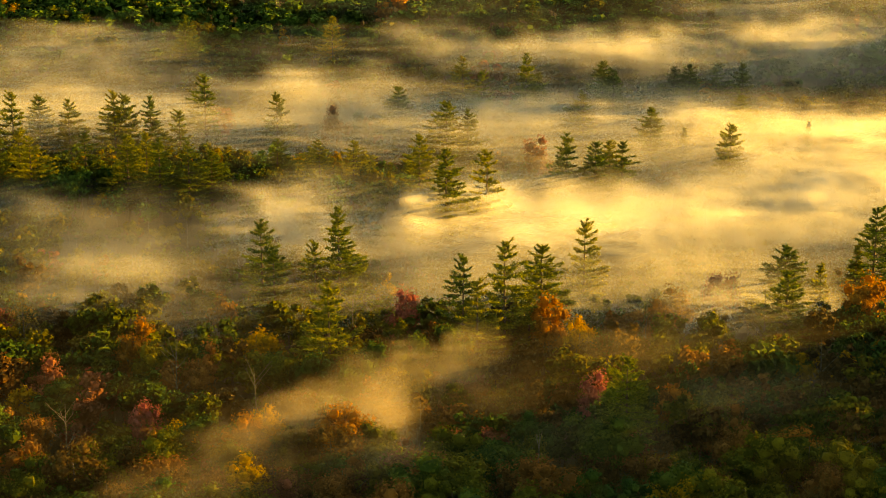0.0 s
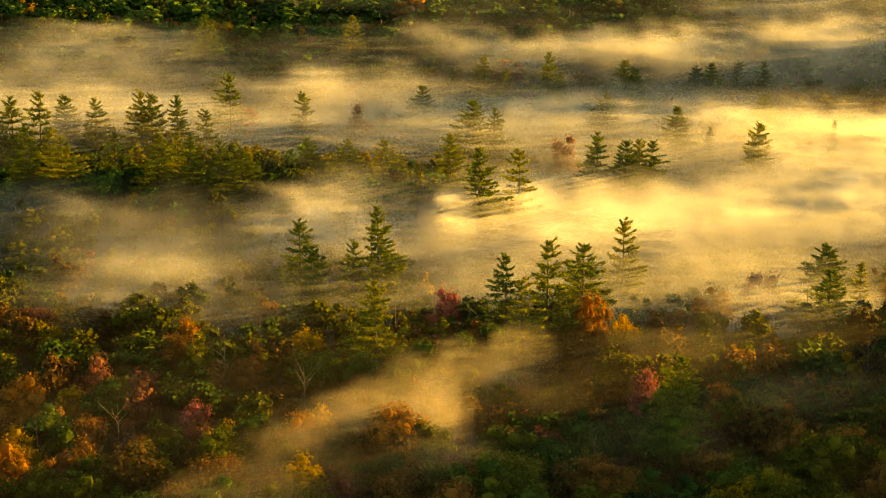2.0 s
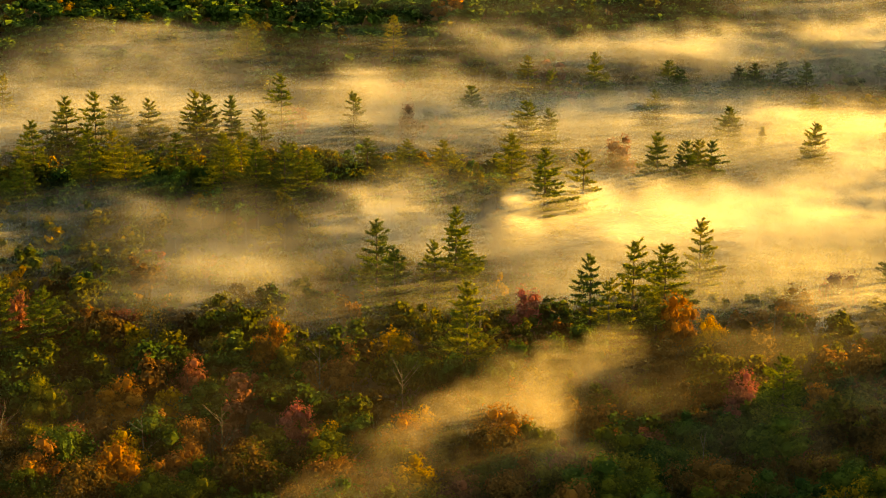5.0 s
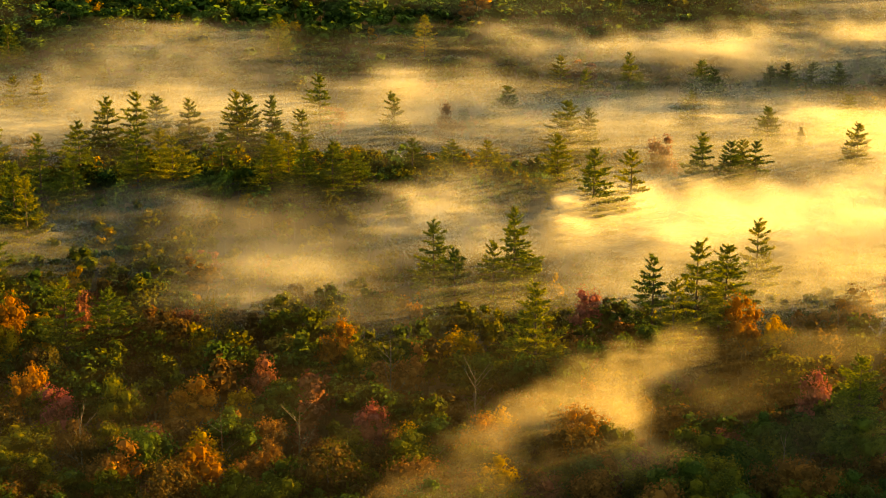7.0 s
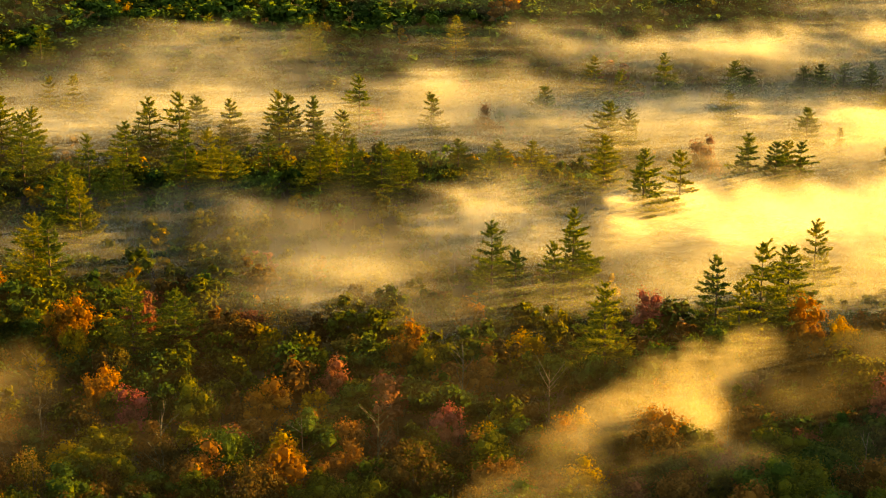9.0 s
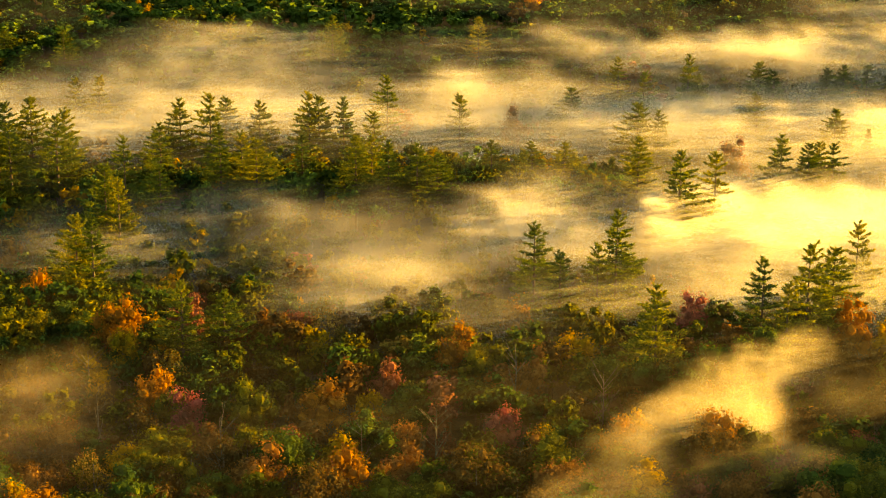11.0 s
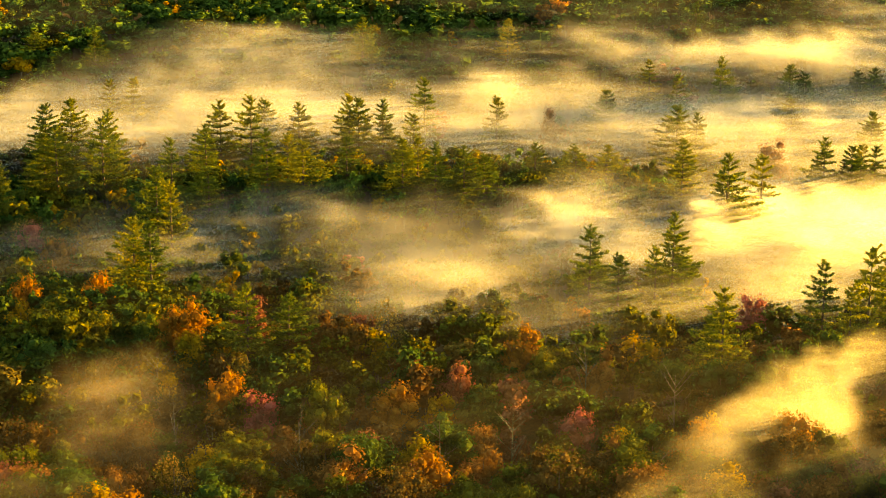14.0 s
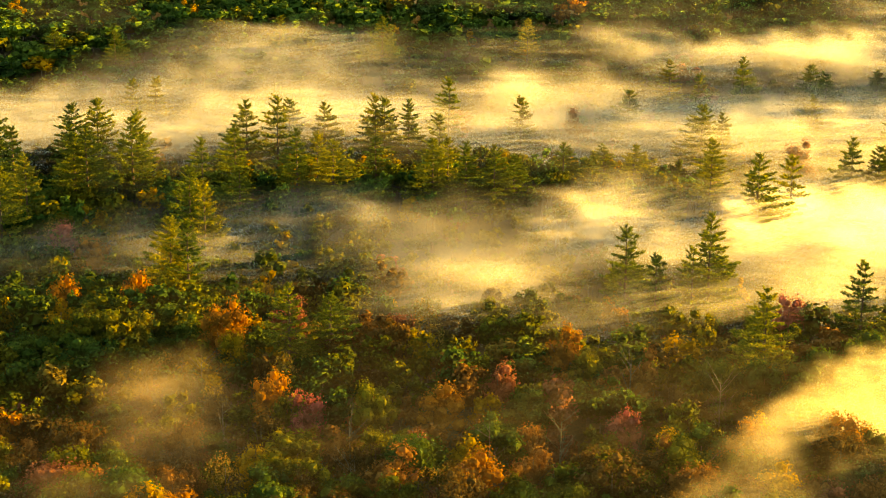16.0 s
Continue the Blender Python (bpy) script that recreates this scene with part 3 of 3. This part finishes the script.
for i in order:
    x, y = sites[i]
    mix = MIXES[zone(x, y)]
    patch = (lattice_noise(x, y, 22, 9.1) * 0.6 + rng.random() * 0.4)
    kinds, weights = zip(*mix)
    kind = kinds[int(np.searchsorted(np.cumsum(weights), min(patch * 1.3 - 0.15, 0.999)))] if rng.random() < 0.45 else kinds[int(rng.choice(len(kinds), p=np.array(weights) / sum(weights)))]
    tall = float(np.clip(rng.normal(14.6, 2.0), 10, 18.0)) if y < 300 else float(np.clip(rng.normal(13.8, 2.0), 9, 18))
    if zone(x, y) == "ridge":
        tall = rng.uniform(11.0, 15.5)
    if zone(x, y) == "valley" and x > -85:
        tall *= 1.0 - 0.20 * float(smooth(292, 318, y))
    if zone(x, y) == "oaks":
        tall = rng.uniform(14.5, 18.0)
    seen = abs(x + 40) < 44 + 0.27 * y
    if near_left > 0 and 195 < y < 312 and seen:
        near_left -= 1
        plant(kind, float(x), float(y), float(height(x, y)) + tall)
    else:
        rest.append((kind, x, y, tall))


for kind, trees in models.items():
    for k, tree in enumerate(trees):
        if (kind, k) not in placed:
            for ob in (*tree.children, tree):
                bpy.data.objects.remove(ob)


def forest_mass(name, label, entries, crown_args, count, spread=1.0):
    """Many trees of one kind joined into one woods."""
    for kind in KINDS:
        mine = [e for e in entries if e[0] == kind]
        if not mine:
            continue
        lobes, leaves, size, core = crown_args
        shapes = []
        for i in range(count):
            radius, tall, base = SHAPES[kind][:3]
            v, q, t = broad_crown(700 + i, radius, tall, base, lobes, leaves, size, core, 0.2)
            tv, tf = limb((0, 0, -1), (0, 0, base + tall * 0.6), 0.24, 0.08, 4)
            shapes.append((v, np.array(q), np.array(t), tv, np.array(tf)))
        verts, loops, sizes, mats, tint, b = [], [], [], [], [], 0
        for kind_, x, y, tall_ in mine:
            v, q, t, tv, tf = shapes[int(rng.integers(count))]
            s, w, a = tall_ / FULL, tall_ / FULL * rng.uniform(0.9, 1.2) * spread, rng.uniform(0, 6.28)
            turn = np.array([[math.cos(a) * w, -math.sin(a) * w, 0], [math.sin(a) * w, math.cos(a) * w, 0], [0, 0, s]])
            both = np.concatenate([v, tv]) @ turn.T + np.array([x, y, float(height(x, y))])
            verts.append(both)
            loops += [(q + b).reshape(-1), (t + b).reshape(-1), (tf + b + len(v)).reshape(-1)]
            sizes += [np.full(len(q), 4), np.full(len(t), 3), np.full(len(tf), 4)]
            mats += [np.zeros(len(q) + len(t), int), np.ones(len(tf), int)]
            tint.append(np.full(len(both), rng.random()))
            b += len(both)
        verts, loops, sizes, mats, tint = (np.concatenate(z) for z in (verts, loops, sizes, mats, tint))
        me = bpy.data.meshes.new(name)
        me.vertices.add(len(verts))
        me.vertices.foreach_set("co", verts.astype(np.float32).reshape(-1))
        me.loops.add(len(loops))
        me.loops.foreach_set("vertex_index", loops.astype(np.int32))
        me.polygons.add(len(sizes))
        me.polygons.foreach_set("loop_start", np.concatenate([[0], np.cumsum(sizes)[:-1]]).astype(np.int32))
        me.polygons.foreach_set("material_index", mats.astype(np.int32))
        me.attributes.new("tint", "FLOAT", "POINT").data.foreach_set("value", tint.astype(np.float32))
        me.materials.append(LEAVES[kind])
        me.materials.append(GREY_BARK)
        me.update(calc_edges=True)
        me.validate()
        ob = new(name, me)
        tagged(ob, KINDS[kind][1].split(" with")[0] + " " + label, "forest", kind="stuff")


forest_mass("near_woods", "woods below the mist", [e for e in rest if 192 <= e[2] < 312], (12, 280, 0.68, 0.75), 6)
forest_mass("valley_woods", "woods on the valley floor", [e for e in rest if 312 <= e[2] < 430], (9, 150, 0.95, 0.76), 6)
forest_mass("southern_woods", "woods at the foot of the valley", [e for e in rest if e[2] < 192], (6, 30, 1.2, 0.95), 6, 1.5)
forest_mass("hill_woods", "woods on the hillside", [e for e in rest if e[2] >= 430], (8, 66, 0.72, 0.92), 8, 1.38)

# ---------------------------------------------------------------- mist
# middle x, y, half length, half width, turn, thickness, top
BANKS = [
    (95, 372, 160, 50, 8, 1.0, 21.0), (150, 440, 110, 60, 0, 1.0, 23.0), (-6, 350, 62, 28, 14, 0.55, 20.5), (-38, 364, 30, 12, 38, 0.40, 20.5),
    (-72, 322, 26, 16, 0, 0.25, 21.5), (-60, 300, 46, 16, 2, 0.20, 20.5), (-10, 308, 56, 16, 4, 0.24, 20.5), (44, 304, 48, 14, 6, 0.45, 19.5),
    (30, 322, 60, 22, 5, 0.6, 20.5), (2, 366, 26, 13, 10, 1.3, 26.0), (-118, 474, 150, 34, 2, 0.72, 26.0), (-40, 503, 30, 17, 14, 1.0, 30.0),
    (-10, 452, 60, 24, 8, 0.9, 25.0), (30, 505, 80, 32, 6, 0.5, 24.0), (-130, 540, 66, 16, -3, 0.40, 29.0), (-46, 556, 34, 5, 4, 0.7, 30.0),
    (-30, 545, 110, 20, 4, 0.30, 29.0), (70, 556, 75, 24, 6, 0.9, 29.0), (150, 610, 80, 60, 0, 0.7, 31.0), (132, 562, 46, 34, 0, 0.8, 30.0), (-112, 444, 138, 25, 3, 1.0, 25.5),
    (60, 470, 150, 70, 0, 0.40, 23.0), (52, 297, 34, 14, 30, 0.30, 19.5), (-150, 515, 70, 22, 0, 0.45, 28.0),
    (-112, 342, 80, 36, 10, 0.20, 20.5), (-96, 352, 56, 12, 8, 0.16, 21.0), (-60, 450, 200, 120, 0, 0.06, 26.0), (-60, 585, 260, 70, 0, 0.02, 42.0),
]
PLUMES = [
    (1, 265, 8, 6, 40, 0.75, 21.0), (-7, 256, 8, 7, 45, 0.85, 21.5), (-15, 247, 9, 8, 50, 1.1, 22.5), (-11, 238, 10, 8, 60, 0.80, 21.0),
    (-24, 234, 12, 9, 40, 0.60, 21.0), (-33, 220, 14, 9, 35, 0.34, 20.5), (-38, 205, 18, 9, 20, 0.28, 20.0), (-14, 216, 16, 10, 20, 0.22, 19.5),
    (-130, 254, 11, 9, 30, 0.22, 21.0), (-121, 257, 12, 8, 20, 0.22, 20.5), (-120, 243, 16, 13, 20, 0.16, 20.0), (-117, 228, 14, 12, 0, 0.12, 19.5),
    (-128, 210, 18, 10, 0, 0.14, 19.0), (26, 246, 44, 28, 0, 0.12, 22.0), (-70, 240, 36, 30, 0, 0.05, 20.5),
]


def billow(x, y, cell, shift):
    """Rolling tops: round domes with creases between them, from 0 to 1."""
    v = 1 - np.abs(2 * lattice_noise(x, y, cell, shift) - 1)
    w = 1 - np.abs(2 * lattice_noise(x, y, cell * 0.47, shift + 3.3) - 1)
    return 0.65 * v + 0.35 * w


def wisps(x, y, long, shift):
    """Streaks drawn out along the drift of the air, from 0 to 1."""
    c, s = math.cos(radians(16)), math.sin(radians(16))
    u, v = (x * c + y * s) / 2.4, -x * s + y * c
    return 0.5 * lattice_noise(u, v, long, shift) + 0.3 * lattice_noise(u, v, long * 0.45, shift + 1.7) + 0.2 * lattice_noise(u, v, long * 0.2, shift + 5.9)


def fog(x, y, banks, wander, cell, drop):
    """Thickness of the mist over a place and the height of its top, which sinks towards each bank's rim."""
    total, top = np.full_like(x, 1e-6), np.full_like(x, 1e-6 * banks[0][-1])
    wob_x, wob_y = wander * (lattice_noise(x, y, cell, 4.4) - 0.5), wander * (lattice_noise(x, y, cell, 6.6) - 0.5)
    for cx, cy, rx, ry, turn, thick, high in banks:
        here = bump(x + wob_x, y + wob_y, cx, cy, rx * 1.15, ry * 1.15, turn)
        total += thick * here
        top += thick * here * (high - drop * (1 - here) ** 2)
    return np.clip(total * (1 - 0.92 * bump(x, y, -98, 380, 118, 32, 6)) * (1 - 0.85 * bump(x, y, -28, 410, 52, 19, 16)), 0, 1.25), top / total


def mist_layers(name, gx, gy, levels, lift, banks, wander, cell, drop, roll, soft, cover, sway, mat):
    """A stack of thin veils: together one mass of mist with a rolling top and ragged rims."""
    rise = lift * height(gx, gy)
    thick, top = fog(gx, gy, banks, wander, cell, drop)
    verts, faces, amount, b = [], [], [], 0
    n = gx.shape[1]
    i = (np.arange(gx.shape[0] - 1)[:, None] * n + np.arange(n - 1)[None]).reshape(-1)
    f = np.stack([i, i + 1, i + n + 1, i + n], -1)
    for k, level in enumerate(levels):
        z = level + rise + sway * (lattice_noise(gx, gy, cell * 0.6, 10 + k * 0.37) - 0.5)
        crest = top + rise + roll * (billow(gx, gy, cell * 0.55, 20 + k * 0.012) - 0.55)
        wisp = wisps(gx, gy, cell * 0.9, 30 + k * 0.03)
        rim = np.clip(thick - 0.55 * np.clip(0.58 - wisp, 0, 1), 0, 2)
        here = (cover * rim * smooth(0, soft, crest - z) * (0.3 + 0.7 * smooth(0.32, 0.66, wisp))).reshape(-1)
        verts.append(np.stack([gx, gy, z], -1).reshape(-1, 3))
        faces.append(f[here[f].max(1) > 0.002] + b)
        amount.append(here)
        b += here.size
    verts, faces, amount = (np.concatenate(v) for v in (verts, faces, amount))
    keep, back = np.unique(faces, return_inverse=True)
    me = bpy.data.meshes.new(name)
    me.from_pydata(verts[keep].tolist(), [], back.reshape(-1, 4).tolist())
    me.attributes.new("thickness", "FLOAT", "POINT").data.foreach_set("value", amount[keep].astype(np.float32))
    me.materials.append(mat)
    me.shade_smooth()
    return new(name, me)


gx, gy = np.meshgrid(np.arange(-270, 251, 3.6), np.concatenate([np.arange(252, 430, 3.2), np.arange(430, 700, 5.0)]))
tagged(mist_layers("mist_bank", gx, gy, np.linspace(8, 29, 20), 0.55, BANKS, 18, 30, 5.0, 7.0, 6.0, 0.30, 2.6, MIST),
       "golden sunlit morning mist drifting between the trees", "mist", kind="stuff")
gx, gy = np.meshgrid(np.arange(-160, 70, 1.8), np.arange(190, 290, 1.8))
tagged(mist_layers("mist_plume", gx, gy, np.linspace(9, 25, 24), 0.4, PLUMES, 5, 11, 9.0, 4.5, 2.4, 0.19, 0.7, SUN_PAINTED_MIST),
       "amber plume of mist, coloured by painted low sun, rising through the near trees", "mist", kind="stuff")
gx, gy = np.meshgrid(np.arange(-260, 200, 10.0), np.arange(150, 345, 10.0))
tagged(mist_layers("haze", gx, gy, np.linspace(11, 22, 5), 0.4, [(-30, 245, 220, 90, 0, 0.6, 24.0)], 20, 40, 4.0, 3.0, 8.0, 0.017, 2.0, SUN_PAINTED_MIST),
       "thin morning haze, browned by painted low sun, hanging over the near woods", "mist", kind="stuff")
